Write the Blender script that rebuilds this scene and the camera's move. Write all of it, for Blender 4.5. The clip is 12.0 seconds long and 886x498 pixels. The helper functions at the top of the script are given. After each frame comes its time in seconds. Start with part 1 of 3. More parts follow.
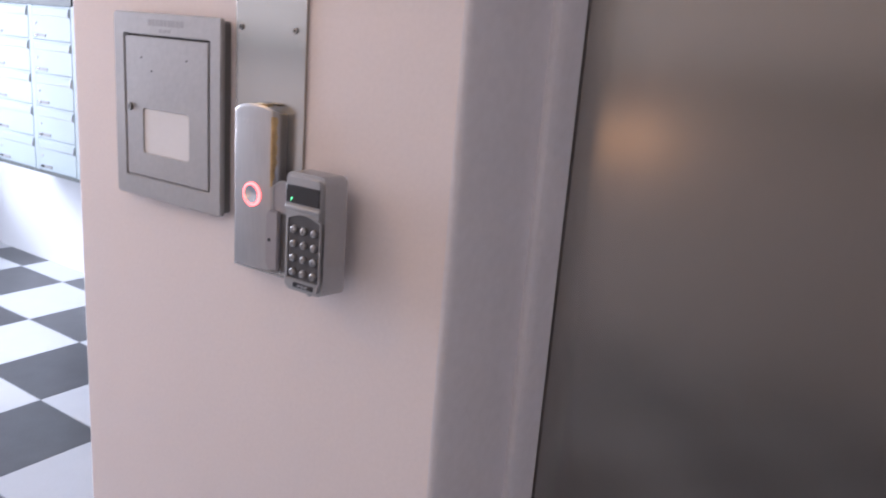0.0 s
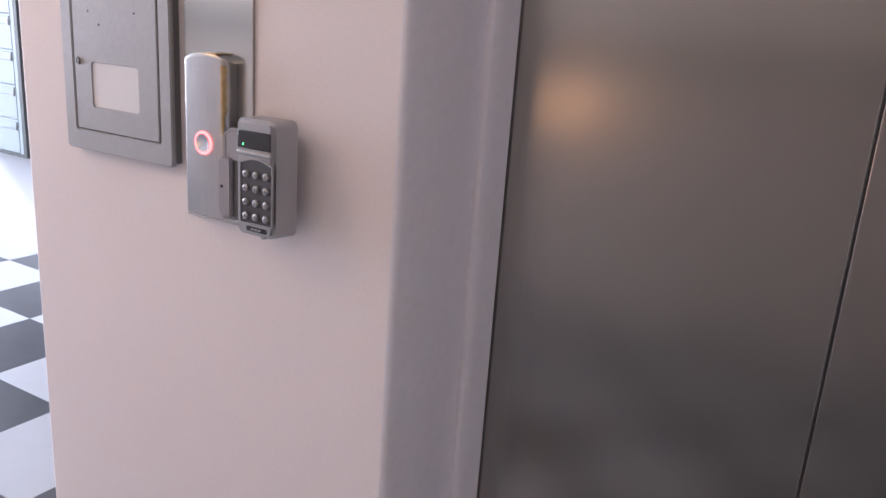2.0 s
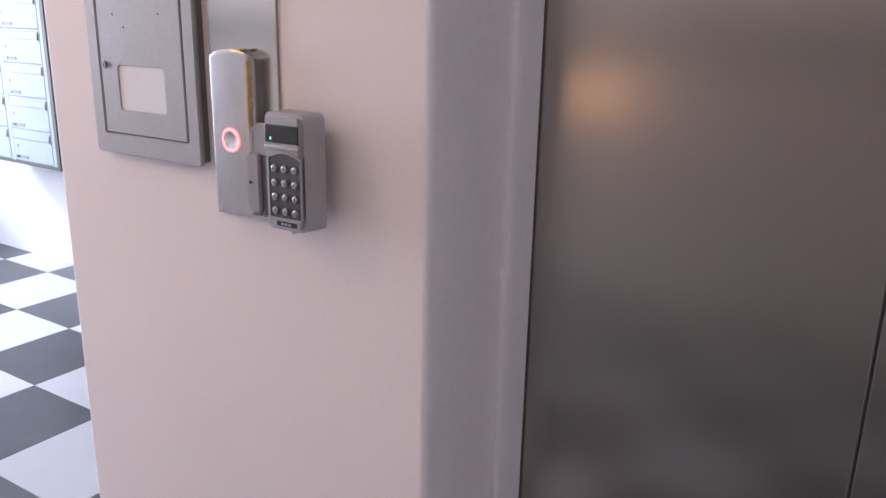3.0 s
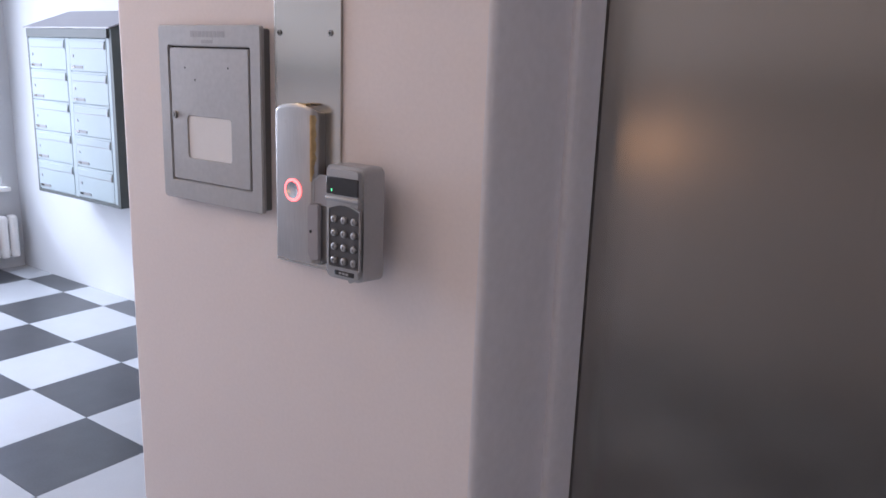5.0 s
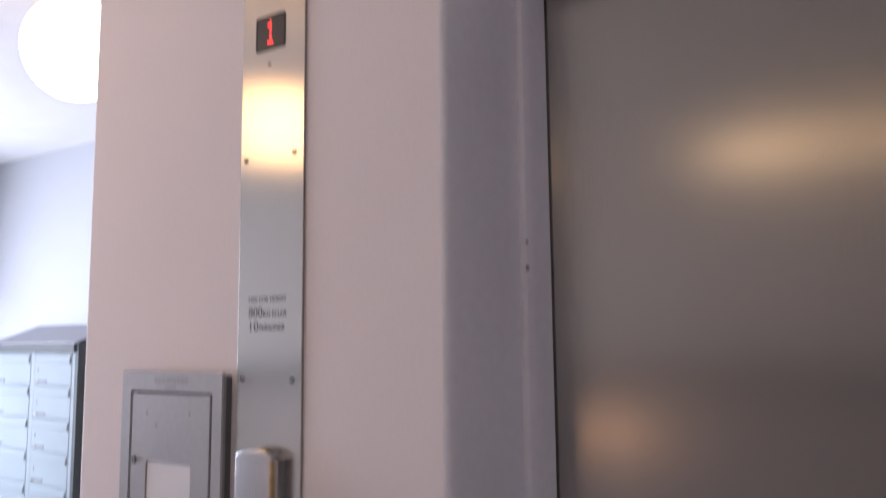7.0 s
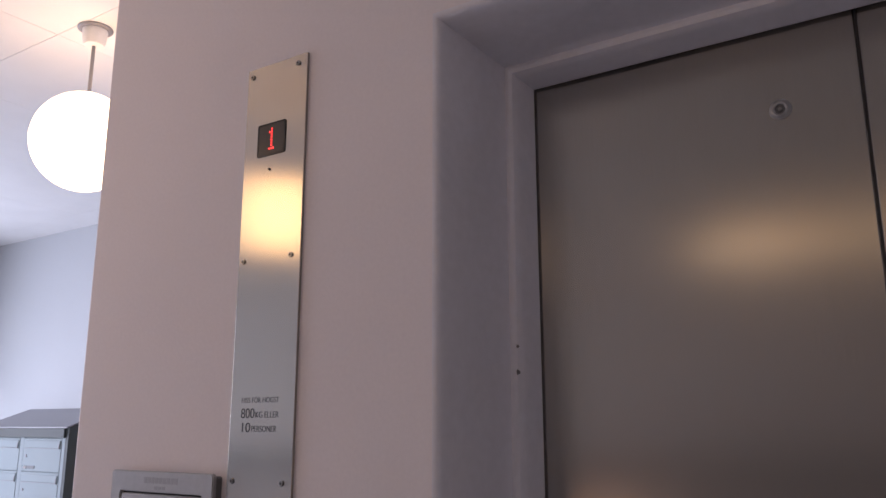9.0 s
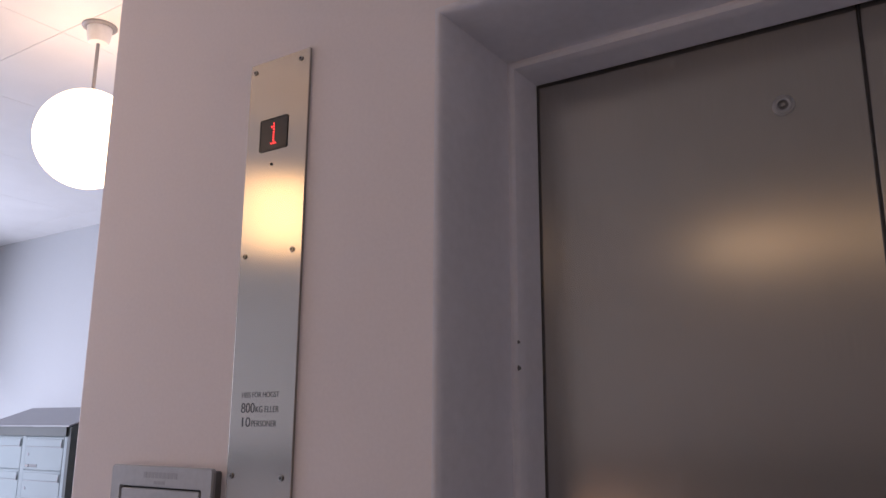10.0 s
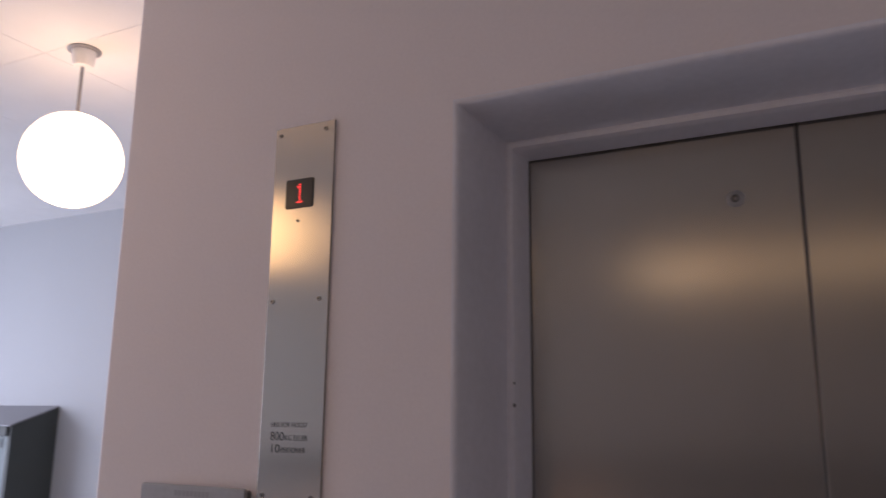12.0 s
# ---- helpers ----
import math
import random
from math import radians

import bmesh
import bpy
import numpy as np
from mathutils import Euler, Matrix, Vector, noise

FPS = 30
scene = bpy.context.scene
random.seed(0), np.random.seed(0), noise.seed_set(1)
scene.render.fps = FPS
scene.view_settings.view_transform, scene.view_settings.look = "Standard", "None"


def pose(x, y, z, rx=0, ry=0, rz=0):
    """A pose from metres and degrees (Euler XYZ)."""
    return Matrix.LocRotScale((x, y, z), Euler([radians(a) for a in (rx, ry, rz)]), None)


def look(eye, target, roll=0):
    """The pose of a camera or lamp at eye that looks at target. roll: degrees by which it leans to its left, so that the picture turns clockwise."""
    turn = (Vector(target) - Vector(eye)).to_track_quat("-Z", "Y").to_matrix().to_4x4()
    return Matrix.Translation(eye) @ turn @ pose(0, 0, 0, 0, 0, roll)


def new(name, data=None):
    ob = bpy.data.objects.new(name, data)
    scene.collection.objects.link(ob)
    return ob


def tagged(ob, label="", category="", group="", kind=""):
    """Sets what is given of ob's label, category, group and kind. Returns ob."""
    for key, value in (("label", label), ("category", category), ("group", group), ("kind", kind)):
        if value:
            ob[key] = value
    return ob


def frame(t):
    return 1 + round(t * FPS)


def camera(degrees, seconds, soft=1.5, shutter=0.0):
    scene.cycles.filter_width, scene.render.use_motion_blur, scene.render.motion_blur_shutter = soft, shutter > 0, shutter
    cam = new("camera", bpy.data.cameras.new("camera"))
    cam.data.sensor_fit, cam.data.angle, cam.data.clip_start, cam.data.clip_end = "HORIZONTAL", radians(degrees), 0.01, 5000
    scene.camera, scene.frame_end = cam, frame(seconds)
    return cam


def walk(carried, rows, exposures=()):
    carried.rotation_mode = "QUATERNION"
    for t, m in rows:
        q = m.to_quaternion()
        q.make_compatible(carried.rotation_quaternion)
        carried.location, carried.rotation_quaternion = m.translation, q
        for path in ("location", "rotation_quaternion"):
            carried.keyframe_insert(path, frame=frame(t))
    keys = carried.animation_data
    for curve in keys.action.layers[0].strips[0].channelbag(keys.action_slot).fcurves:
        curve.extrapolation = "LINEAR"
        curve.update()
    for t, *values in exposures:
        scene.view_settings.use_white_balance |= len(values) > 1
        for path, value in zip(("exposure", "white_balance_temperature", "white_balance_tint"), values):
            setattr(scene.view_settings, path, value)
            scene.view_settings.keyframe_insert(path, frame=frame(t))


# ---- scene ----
cam = camera(58.1, 12.0, soft=1.5, shutter=0.5)
PATH = [
    (0, (0.85, -0.764, 1.417), (-0.218, 0.85, 0.911), 4.4),
    (0.5, (0.842, -0.785, 1.413), (-0.257, 0.786, 0.843), 4.9),
    (1, (0.866, -0.801, 1.401), (-0.192, 0.808, 0.86), 4.4),
    (1.5, (0.885, -0.809, 1.393), (-0.118, 0.835, 0.852), 3.8),
    (2, (0.889, -0.804, 1.383), (-0.073, 0.86, 0.83), 4.0),
    (2.5, (0.887, -0.789, 1.36), (-0.127, 0.847, 0.815), 1.8),
    (2.7, (0.88, -0.791, 1.362), (-0.147, 0.83, 0.8), 1.1),
    (4.3, (0.895, -0.813, 1.37), (-0.133, 0.825, 0.86), 2.7),
    (4.5, (0.886, -0.811, 1.376), (-0.183, 0.798, 0.856), 2.8),
    (5, (0.878, -0.814, 1.381), (-0.258, 0.768, 0.925), 2.0),
    (5.5, (0.883, -0.816, 1.383), (-0.242, 0.785, 0.967), 1.6),
    (6, (0.894, -0.819, 1.383), (-0.217, 0.799, 0.994), 0.7),
    (6.5, (0.901, -0.792, 1.424), (-0.229, 0.851, 1.279), 0.0),
    (7, (0.901, -0.825, 1.463), (-0.2, 0.828, 1.698), -0.6),
    (7.5, (0.912, -0.84, 1.495), (-0.169, 0.785, 1.929), -0.4),
    (9.5, (0.923, -0.843, 1.489), (-0.157, 0.784, 1.921), 0.1),
    (10, (0.923, -0.837, 1.482), (-0.161, 0.784, 1.922), 0.3),
    (10.5, (0.923, -0.84, 1.485), (-0.158, 0.788, 1.912), -0.1),
    (11, (0.928, -0.849, 1.5), (-0.162, 0.77, 1.938), -0.1),
    (11.5, (0.902, -0.95, 1.522), (-0.164, 0.678, 1.984), 0.4),
    (12, (0.904, -1.102, 1.543), (0.003, 0.635, 1.958), 0.6),
]
EXPOSURES = [(0, 1.1, 6120, 26), (1, 0.92, 6160, 26), (1.5, 1.1, 6220, 27), (2, 1.16, 6170, 27), (2.5, 1.16, 6170, 27), (4.5, 1.03, 6010, 27), (5.0, 0.8, 5990, 24), (5.5, 0.85, 5990, 24), (6.2, 0.91, 6010, 25), (6.6, 0.93, 6040, 26), (7.0, 0.64, 6070, 27), (7.5, 0.21, 6100, 29), (9.5, -0.01, 6140, 30), (11.0, -0.05, 6140, 30), (11.5, -0.21, 6140, 30), (12, -0.21, 6140, 30)]
walk(cam, [(t, look(eye, target, roll)) for t, eye, target, roll in PATH], EXPOSURES)

# ---- light ----
world = bpy.data.worlds.new("sky")
scene.world = world
world.use_nodes = True
wn = world.node_tree
sky = wn.nodes.new("ShaderNodeTexSky")
sky.sky_type, sky.sun_disc = "NISHITA", False
sky.sun_elevation, sky.sun_rotation = radians(37.7), radians(239)
wn.links.new(sky.outputs[0], wn.nodes["Background"].inputs[0])
wn.nodes["Background"].inputs[1].default_value = 0.12


def area_lamp(name, m, sx, sy, watts, colour):
    data = bpy.data.lights.new(name, "AREA")
    data.shape, data.size, data.size_y, data.energy, data.color = "RECTANGLE", sx, sy, watts, colour
    ob = new(name, data)
    ob.matrix_world = m
    return ob


WEST, EAST, SOUTH, NORTH, TOP = -4.27, 2.6, -2.5, 1.685, 2.59
SIDE = -0.41                       # the lift block's free corner
# daylight that comes in by the hall window, and the hazy sun behind it
area_lamp("window_daylight", look((WEST + 0.05, -0.20, 1.45), (0, -0.20, 1.1)), 2.4, 1.6, 78, (0.81, 0.92, 1.0))
hazy = bpy.data.lights.new("sun", "SUN")
hazy.energy, hazy.angle, hazy.color = 0.9, radians(6), (0.86, 0.97, 1.0)
sun = new("sun", hazy)
sun.matrix_world = look((-7.0, -3.0, 6.0), (-6.0, -2.4, 5.1))


# ---- materials ----
def nodes_of(name):
    m = bpy.data.materials.new(name)
    m.use_nodes = True
    return m, m.node_tree, m.node_tree.nodes["Principled BSDF"]


def surface(name, colour, rough=0.5, metal=0.0, vary=0.06, scale=6.0, fine=90.0, bump=0.05, spread=None, rough_vary=0.1):
    """A material that varies at two scales, in object space; spread stretches the grain."""
    m, t, b = nodes_of(name)
    co = t.nodes.new("ShaderNodeTexCoord")
    mp = t.nodes.new("ShaderNodeMapping")
    mp.inputs["Scale"].default_value = spread or (1, 1, 1)
    t.links.new(co.outputs["Object"], mp.inputs[0])
    big, small = t.nodes.new("ShaderNodeTexNoise"), t.nodes.new("ShaderNodeTexNoise")
    big.inputs["Scale"].default_value, big.inputs["Detail"].default_value = scale, 5
    small.inputs["Scale"].default_value, small.inputs["Detail"].default_value = fine, 6
    t.links.new(co.outputs["Object"], big.inputs[0])
    t.links.new(mp.outputs[0], small.inputs[0])
    mix = t.nodes.new("ShaderNodeMath")
    mix.operation = "ADD"
    t.links.new(big.outputs[0], mix.inputs[0])
    t.links.new(small.outputs[0], mix.inputs[1])
    ramp = t.nodes.new("ShaderNodeMapRange")
    ramp.inputs["From Min"].default_value, ramp.inputs["From Max"].default_value = 0.6, 1.4
    ramp.inputs["To Min"].default_value, ramp.inputs["To Max"].default_value = 1 - vary, 1 + vary
    t.links.new(mix.outputs[0], ramp.inputs[0])
    tint = t.nodes.new("ShaderNodeVectorMath")
    tint.operation = "SCALE"
    tint.inputs[0].default_value = colour
    t.links.new(ramp.outputs[0], tint.inputs["Scale"])
    t.links.new(tint.outputs[0], b.inputs["Base Color"])
    rr = t.nodes.new("ShaderNodeMapRange")
    rr.inputs["To Min"].default_value, rr.inputs["To Max"].default_value = rough * (1 - rough_vary), rough * (1 + rough_vary)
    t.links.new(small.outputs[0], rr.inputs[0])
    t.links.new(rr.outputs[0], b.inputs["Roughness"])
    b.inputs["Metallic"].default_value = metal
    if bump:
        bp = t.nodes.new("ShaderNodeBump")
        bp.inputs["Strength"].default_value, bp.inputs["Distance"].default_value = bump, 0.002
        t.links.new(small.outputs[0], bp.inputs["Height"])
        t.links.new(bp.outputs[0], b.inputs["Normal"])
    return m


def brushed(name, colour, rough, aniso, vary=0.06, smear=0.0):
    """Brushed sheet: the grain is upright, so highlights widen sideways."""
    m = surface(name, colour, rough, 1.0, vary, 3.0, 60.0, 0.0, (8, 8, 0.25), 0.06)
    t, b = m.node_tree, m.node_tree.nodes["Principled BSDF"]
    tg = t.nodes.new("ShaderNodeTangent")
    tg.direction_type, tg.uv_map = "UV_MAP", "sheet"
    b.inputs["Anisotropic"].default_value = aniso
    t.links.new(tg.outputs[0], b.inputs["Tangent"])
    if smear:                      # the thin sheet is not quite flat
        wave = t.nodes.new("ShaderNodeTexNoise")
        wave.inputs["Scale"].default_value, wave.inputs["Detail"].default_value = 2.2, 1
        co = t.nodes.new("ShaderNodeTexCoord")
        t.links.new(co.outputs["Object"], wave.inputs[0])
        bp = t.nodes.new("ShaderNodeBump")
        bp.inputs["Strength"].default_value, bp.inputs["Distance"].default_value = smear, 0.02
        t.links.new(wave.outputs[0], bp.inputs["Height"])
        t.links.new(bp.outputs[0], b.inputs["Normal"])
    return m


def glow(name, colour, strength):
    m, t, b = nodes_of(name)
    b.inputs["Base Color"].default_value = (*colour, 1)
    b.inputs["Emission Color"].default_value = (*colour, 1)
    b.inputs["Emission Strength"].default_value = strength
    return m


def tile_material(name, colour, vary):
    m = surface(name, colour, 0.32, 0.0, vary, 9.0, 140.0, 0.03)
    t, b = m.node_tree, m.node_tree.nodes["Principled BSDF"]
    info = t.nodes.new("ShaderNodeObjectInfo")
    mr = t.nodes.new("ShaderNodeMapRange")
    mr.inputs["To Min"].default_value, mr.inputs["To Max"].default_value = 0.9, 1.1
    t.links.new(info.outputs["Random"], mr.inputs[0])
    sc = t.nodes.new("ShaderNodeVectorMath")
    sc.operation = "SCALE"
    src = b.inputs["Base Color"].links[0].from_socket
    t.links.new(src, sc.inputs[0])
    t.links.new(mr.outputs[0], sc.inputs["Scale"])
    t.links.new(sc.outputs[0], b.inputs["Base Color"])
    return m


PLASTER = surface("white_plaster_paint", (0.868, 0.798, 0.797), 0.75, 0, 0.035, 2.5, 160, 0.12)
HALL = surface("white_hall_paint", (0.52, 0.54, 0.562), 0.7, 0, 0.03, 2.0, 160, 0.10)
TRIM = surface("grey_gloss_paint", (0.86, 0.845, 0.90), 0.35, 0, 0.05, 4, 70, 0.05)
CEILING = surface("ceiling_board", (0.85, 0.84, 0.83), 0.9, 0, 0.05, 5, 300, 0.15)
BACKWALL = surface("cream_wall_paint", (0.62, 0.58, 0.54), 0.7, 0, 0.05, 2, 160, 0.08)
DADO = surface("grey_dado_paint", (0.45, 0.405, 0.375), 0.6, 0, 0.05, 2, 160, 0.08)
WHITE_TILE = tile_material("white_floor_tile", (0.365, 0.387, 0.412), 0.05)
BLACK_TILE = tile_material("black_floor_tile", (0.047, 0.050, 0.056), 0.30)
GROUT = surface("grey_grout", (0.25, 0.25, 0.25), 0.9)
STEEL_DOOR = brushed("brushed_door_steel", (0.35, 0.33, 0.31), 0.21, 0.38, 0.06, 0.03)
STEEL = brushed("brushed_plate_steel", (0.45, 0.43, 0.40), 0.195, 0.68, 0.04)
STEEL_CAST = surface("satin_cast_metal", (0.40, 0.405, 0.42), 0.36, 0.45, 0.06, 12, 200, 0.04)
STEEL_BOX = surface("grey_hammered_paint", (0.40, 0.395, 0.40), 0.45, 0.30, 0.10, 9, 120, 0.08)
COVER = surface("worn_satin_cover", (0.43, 0.42, 0.42), 0.31, 0.92, 0.12, 18, 70, 0.0, (6, 6, 0.4), 0.25)
KEY_STEEL = surface("bright_key_metal", (0.40, 0.40, 0.41), 0.42, 0.8)
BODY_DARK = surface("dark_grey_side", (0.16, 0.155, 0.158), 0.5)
GUARD = surface("mauve_grey_guard", (0.34, 0.32, 0.335), 0.5, 0.2)
BUTTON = surface("polished_button_steel", (0.62, 0.62, 0.63), 0.22, 1.0, 0.03)
SCREW = surface("screw_steel", (0.35, 0.34, 0.33), 0.3, 1.0)
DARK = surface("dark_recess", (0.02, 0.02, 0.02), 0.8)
BLACK_PLASTIC = surface("black_plastic", (0.025, 0.025, 0.028), 0.25)
KEY_PANEL = surface("dark_key_panel", (0.075, 0.074, 0.08), 0.45)
PRINT = surface("black_print", (0.055, 0.055, 0.055), 0.6)
PRINT_GREY = surface("grey_print", (0.17, 0.17, 0.175), 0.6)
STAMP = surface("worn_grey_stamp", (0.33, 0.326, 0.33), 0.5, 0.2)
BRASS = surface("brass_worn_bare", (0.47, 0.35, 0.19), 0.36, 0.9, 0.25, 30, 120, 0.0)
PAPER = surface("white_paper_card", (0.82, 0.82, 0.84), 0.6, 0, 0.02, 20, 200, 0.02)
MAIL_DOOR = surface("pale_grey_enamel", (0.245, 0.297, 0.312), 0.6, 0, 0.03, 5, 120, 0.02)
MAIL_FRAME = surface("dark_green_grey_enamel", (0.050, 0.060, 0.058), 0.6, 0, 0.08, 6, 120, 0.03)
MAIL_ROOF = surface("grey_enamel", (0.25, 0.25, 0.27), 0.45, 0, 0.05, 6, 120, 0.03)
RADIATOR = surface("white_radiator_enamel", (0.8, 0.8, 0.79), 0.35)
GLOBE = glow("warm_opal_glass", (1.0, 0.69, 0.37), 7.0)
LOBBY_GLOBE = glow("warm_lobby_opal_glass", (1.0, 0.63, 0.26), 6.6)
WARM_OPAL = glow("warm_opal_acrylic", (1.0, 0.74, 0.40), 1.9)
WEAK_OPAL = glow("weak_warm_opal_acrylic", (1.0, 0.74, 0.40), 0.88)
WALL_GLOW = glow("warm_wall_glow", (1.0, 0.58, 0.27), 1.35)
RED = glow("red_light", (1.0, 0.10, 0.09), 3.0)
RED_DOT = glow("red_display_dot", (1.0, 0.04, 0.03), 4.0)
GREEN = glow("green_light", (0.1, 1.0, 0.35), 1.5)
GLASS, gt, gb = nodes_of("window_glass")
gb.inputs["Transmission Weight"].default_value, gb.inputs["Roughness"].default_value = 1.0, 0.0
gb.inputs["Base Color"].default_value = (0.95, 0.98, 0.97, 1)


# ---- building helpers ----
ORIGIN = {}


def thing(name, at, label, category, group="", kind=""):
    ob = new(name)
    ob.empty_display_size = 0.05
    ob.location = at
    ORIGIN[ob.name] = Vector(at)
    return tagged(ob, label, category, group, kind)


def mesh_of(name, bm, material, shift=None, smooth=True):
    if shift:
        bmesh.ops.translate(bm, verts=bm.verts, vec=shift)
    bm.normal_update()
    uv = bm.loops.layers.uv.new("sheet")
    for f in bm.faces:
        f.smooth = smooth and max(abs(c) for c in f.normal) < 0.999999
        for lp in f.loops:
            c = lp.vert.co
            lp[uv].uv = (c.x + 0.3 * c.y, c.z)
    me = bpy.data.meshes.new(name)
    bm.to_mesh(me)
    bm.free()
    me.materials.append(material)
    if smooth:
        me.set_sharp_from_angle(angle=radians(35))
        for poly in me.polygons:               # flat sheets stay flat
            if max(abs(c) for c in poly.normal) > 0.999999:
                poly.use_smooth = False
    return me


def part(name, bm, material, parent, label="", smooth=True):
    """One mesh under a thing or a part; bm is in world metres."""
    base = ORIGIN[parent.name]
    ob = new(name, mesh_of(name, bm, material, -base, smooth))
    ob.parent = parent
    ORIGIN[ob.name] = base
    return tagged(ob, label)


def solid(name, bm, material, label="", category="", kind="", group="", smooth=True):
    ob = new(name, mesh_of(name, bm, material, None, smooth))
    ORIGIN[ob.name] = Vector((0, 0, 0))
    return tagged(ob, label, category, group, kind)


def box(x0, x1, y0, y1, z0, z1, bevel=0.0, seg=2, bm=None):
    b = bmesh.new()
    bmesh.ops.create_cube(b, size=1.0)
    for v in b.verts:
        v.co = Vector(((x0 + x1) / 2 + v.co.x * (x1 - x0), (y0 + y1) / 2 + v.co.y * (y1 - y0), (z0 + z1) / 2 + v.co.z * (z1 - z0)))
    if bevel:
        bmesh.ops.bevel(b, geom=b.edges[:], offset=bevel, segments=seg, profile=0.5, affect="EDGES")
    return merge(bm, b)


def merge(bm, b):
    if bm is None:
        return b
    me = bpy.data.meshes.new("tmp")
    b.to_mesh(me)
    b.free()
    bm.from_mesh(me)
    bpy.data.meshes.remove(me)
    return bm


def disc(x, y0, y1, z, r, seg=24, bevel=0.0, bm=None, r2=None):
    """A short round bar along y."""
    b = bmesh.new()
    bmesh.ops.create_cone(b, cap_ends=True, segments=seg, radius1=r if r2 is None else r2, radius2=r, depth=abs(y1 - y0),
                          matrix=Matrix.Translation((x, (y0 + y1) / 2, z)) @ Matrix.Rotation(radians(90), 4, "X"))
    if bevel:
        bmesh.ops.bevel(b, geom=[e for e in b.edges if len(e.link_faces) == 2 and e.calc_face_angle() > 1.0], offset=bevel, segments=2, affect="EDGES")
    return merge(bm, b)


def lathe(profile, cx, cy, cz, seg=40):
    """A turned body round an upright axis: profile of (radius, height)."""
    b = bmesh.new()
    rings = []
    for r, z in profile:
        rings.append([b.verts.new((cx + r * math.cos(a * math.tau / seg), cy + r * math.sin(a * math.tau / seg), cz + z)) for a in range(seg)])
    for lo, hi in zip(rings, rings[1:]):
        for i in range(seg):
            b.faces.new((lo[i], lo[(i + 1) % seg], hi[(i + 1) % seg], hi[i]))
    bmesh.ops.remove_doubles(b, verts=b.verts, dist=1e-5)
    bmesh.ops.recalc_face_normals(b, faces=b.faces)
    return b


def outline(points, y0, y1, bevel=0.0, seg=2):
    """A plate cut to an outline of (x, z), from y0 (front) to y1."""
    b = bmesh.new()
    front = [b.verts.new((x, y0, z)) for x, z in points]
    back = [b.verts.new((x, y1, z)) for x, z in points]
    b.faces.new(front)
    b.faces.new(back[::-1])
    n = len(points)
    for i in range(n):
        b.faces.new((front[i], back[i], back[(i + 1) % n], front[(i + 1) % n]))
    bmesh.ops.recalc_face_normals(b, faces=b.faces)
    if bevel:
        bmesh.ops.bevel(b, geom=[e for e in b.edges if all(abs(v.co.y - y0) < 1e-6 for v in e.verts)], offset=bevel, segments=seg, affect="EDGES")
    return b


def rounded(x0, x1, z0, z1, r, n=5):
    pts = []
    for cx, cz, a0 in ((x1 - r, z1 - r, 0), (x0 + r, z1 - r, 90), (x0 + r, z0 + r, 180), (x1 - r, z0 + r, 270)):
        for i in range(n + 1):
            a = radians(a0 + 90 * i / n)
            pts.append((cx + r * math.cos(a), cz + r * math.sin(a)))
    return pts


def ring_plate(outer, inner, y0, y1, bevel=0.0):
    """A flat frame between two outlines of equal point count."""
    b = bmesh.new()
    n = len(outer)
    f0, f1 = [b.verts.new((x, y0, z)) for x, z in outer], [b.verts.new((x, y0, z)) for x, z in inner]
    k0, k1 = [b.verts.new((x, y1, z)) for x, z in outer], [b.verts.new((x, y1, z)) for x, z in inner]
    for i in range(n):
        j = (i + 1) % n
        b.faces.new((f0[i], f0[j], f1[j], f1[i]))
        b.faces.new((k0[i], k0[j], f0[j], f0[i]))
        b.faces.new((f1[i], f1[j], k1[j], k1[i]))
    bmesh.ops.recalc_face_normals(b, faces=b.faces)
    if bevel:
        bmesh.ops.bevel(b, geom=[e for e in b.edges if all(abs(v.co.y - y0) < 1e-6 for v in e.verts) and e.calc_face_angle(0) > 0.5], offset=bevel, segments=3, affect="EDGES")
    return b


def lettering(text, x, z, y, height, width, material, parent):
    """A line of print on a sheet that faces -y, its left end at x, its foot at z."""
    cu = bpy.data.curves.new("lettering", "FONT")
    cu.body, cu.size, cu.offset = text, 1.0, -0.012
    tmp = bpy.data.objects.new("lettering", cu)
    scene.collection.objects.link(tmp)
    me = bpy.data.meshes.new_from_object(tmp.evaluated_get(bpy.context.evaluated_depsgraph_get()))
    bpy.data.objects.remove(tmp)
    bm = bmesh.new()
    bm.from_mesh(me)
    bpy.data.meshes.remove(me)
    xs, ys = [v.co.x for v in bm.verts], [v.co.y for v in bm.verts]
    tall = 0.70
    for v in bm.verts:
        v.co = Vector((x + (v.co.x - min(xs)) * width / (max(xs) - min(xs)), y, z + v.co.y * height / tall))
    return part("lettering", bm, material, parent, "black print", smooth=False)


# ---- the setting ----
# lift wall: its face with the doorway, the free corner and the block's side
OX0, OX1, OZ = 0.404, 1.292, 2.0     # clear opening of the lift frame


def sweep(profile):
    """A moulding round the doorway: profile of (outward, depth)."""
    b = bmesh.new()
    lines = []
    for u, y in profile:
        lines.append([b.verts.new(c) for c in ((OX0 - u, y, 0), (OX0 - u, y, OZ + u), (OX1 + u, y, OZ + u), (OX1 + u, y, 0))])
    for p, q in zip(lines, lines[1:]):
        for i in range(3):
            b.faces.new((p[i], p[i + 1], q[i + 1], q[i]))
    bmesh.ops.recalc_face_normals(b, faces=b.faces)
    return b


U0 = 0.056
wall = bmesh.new()
r = 0.010
corner_round = [(SIDE + r - r * math.sin(a), r - r * math.cos(a)) for a in [radians(i * 15) for i in range(7)]]


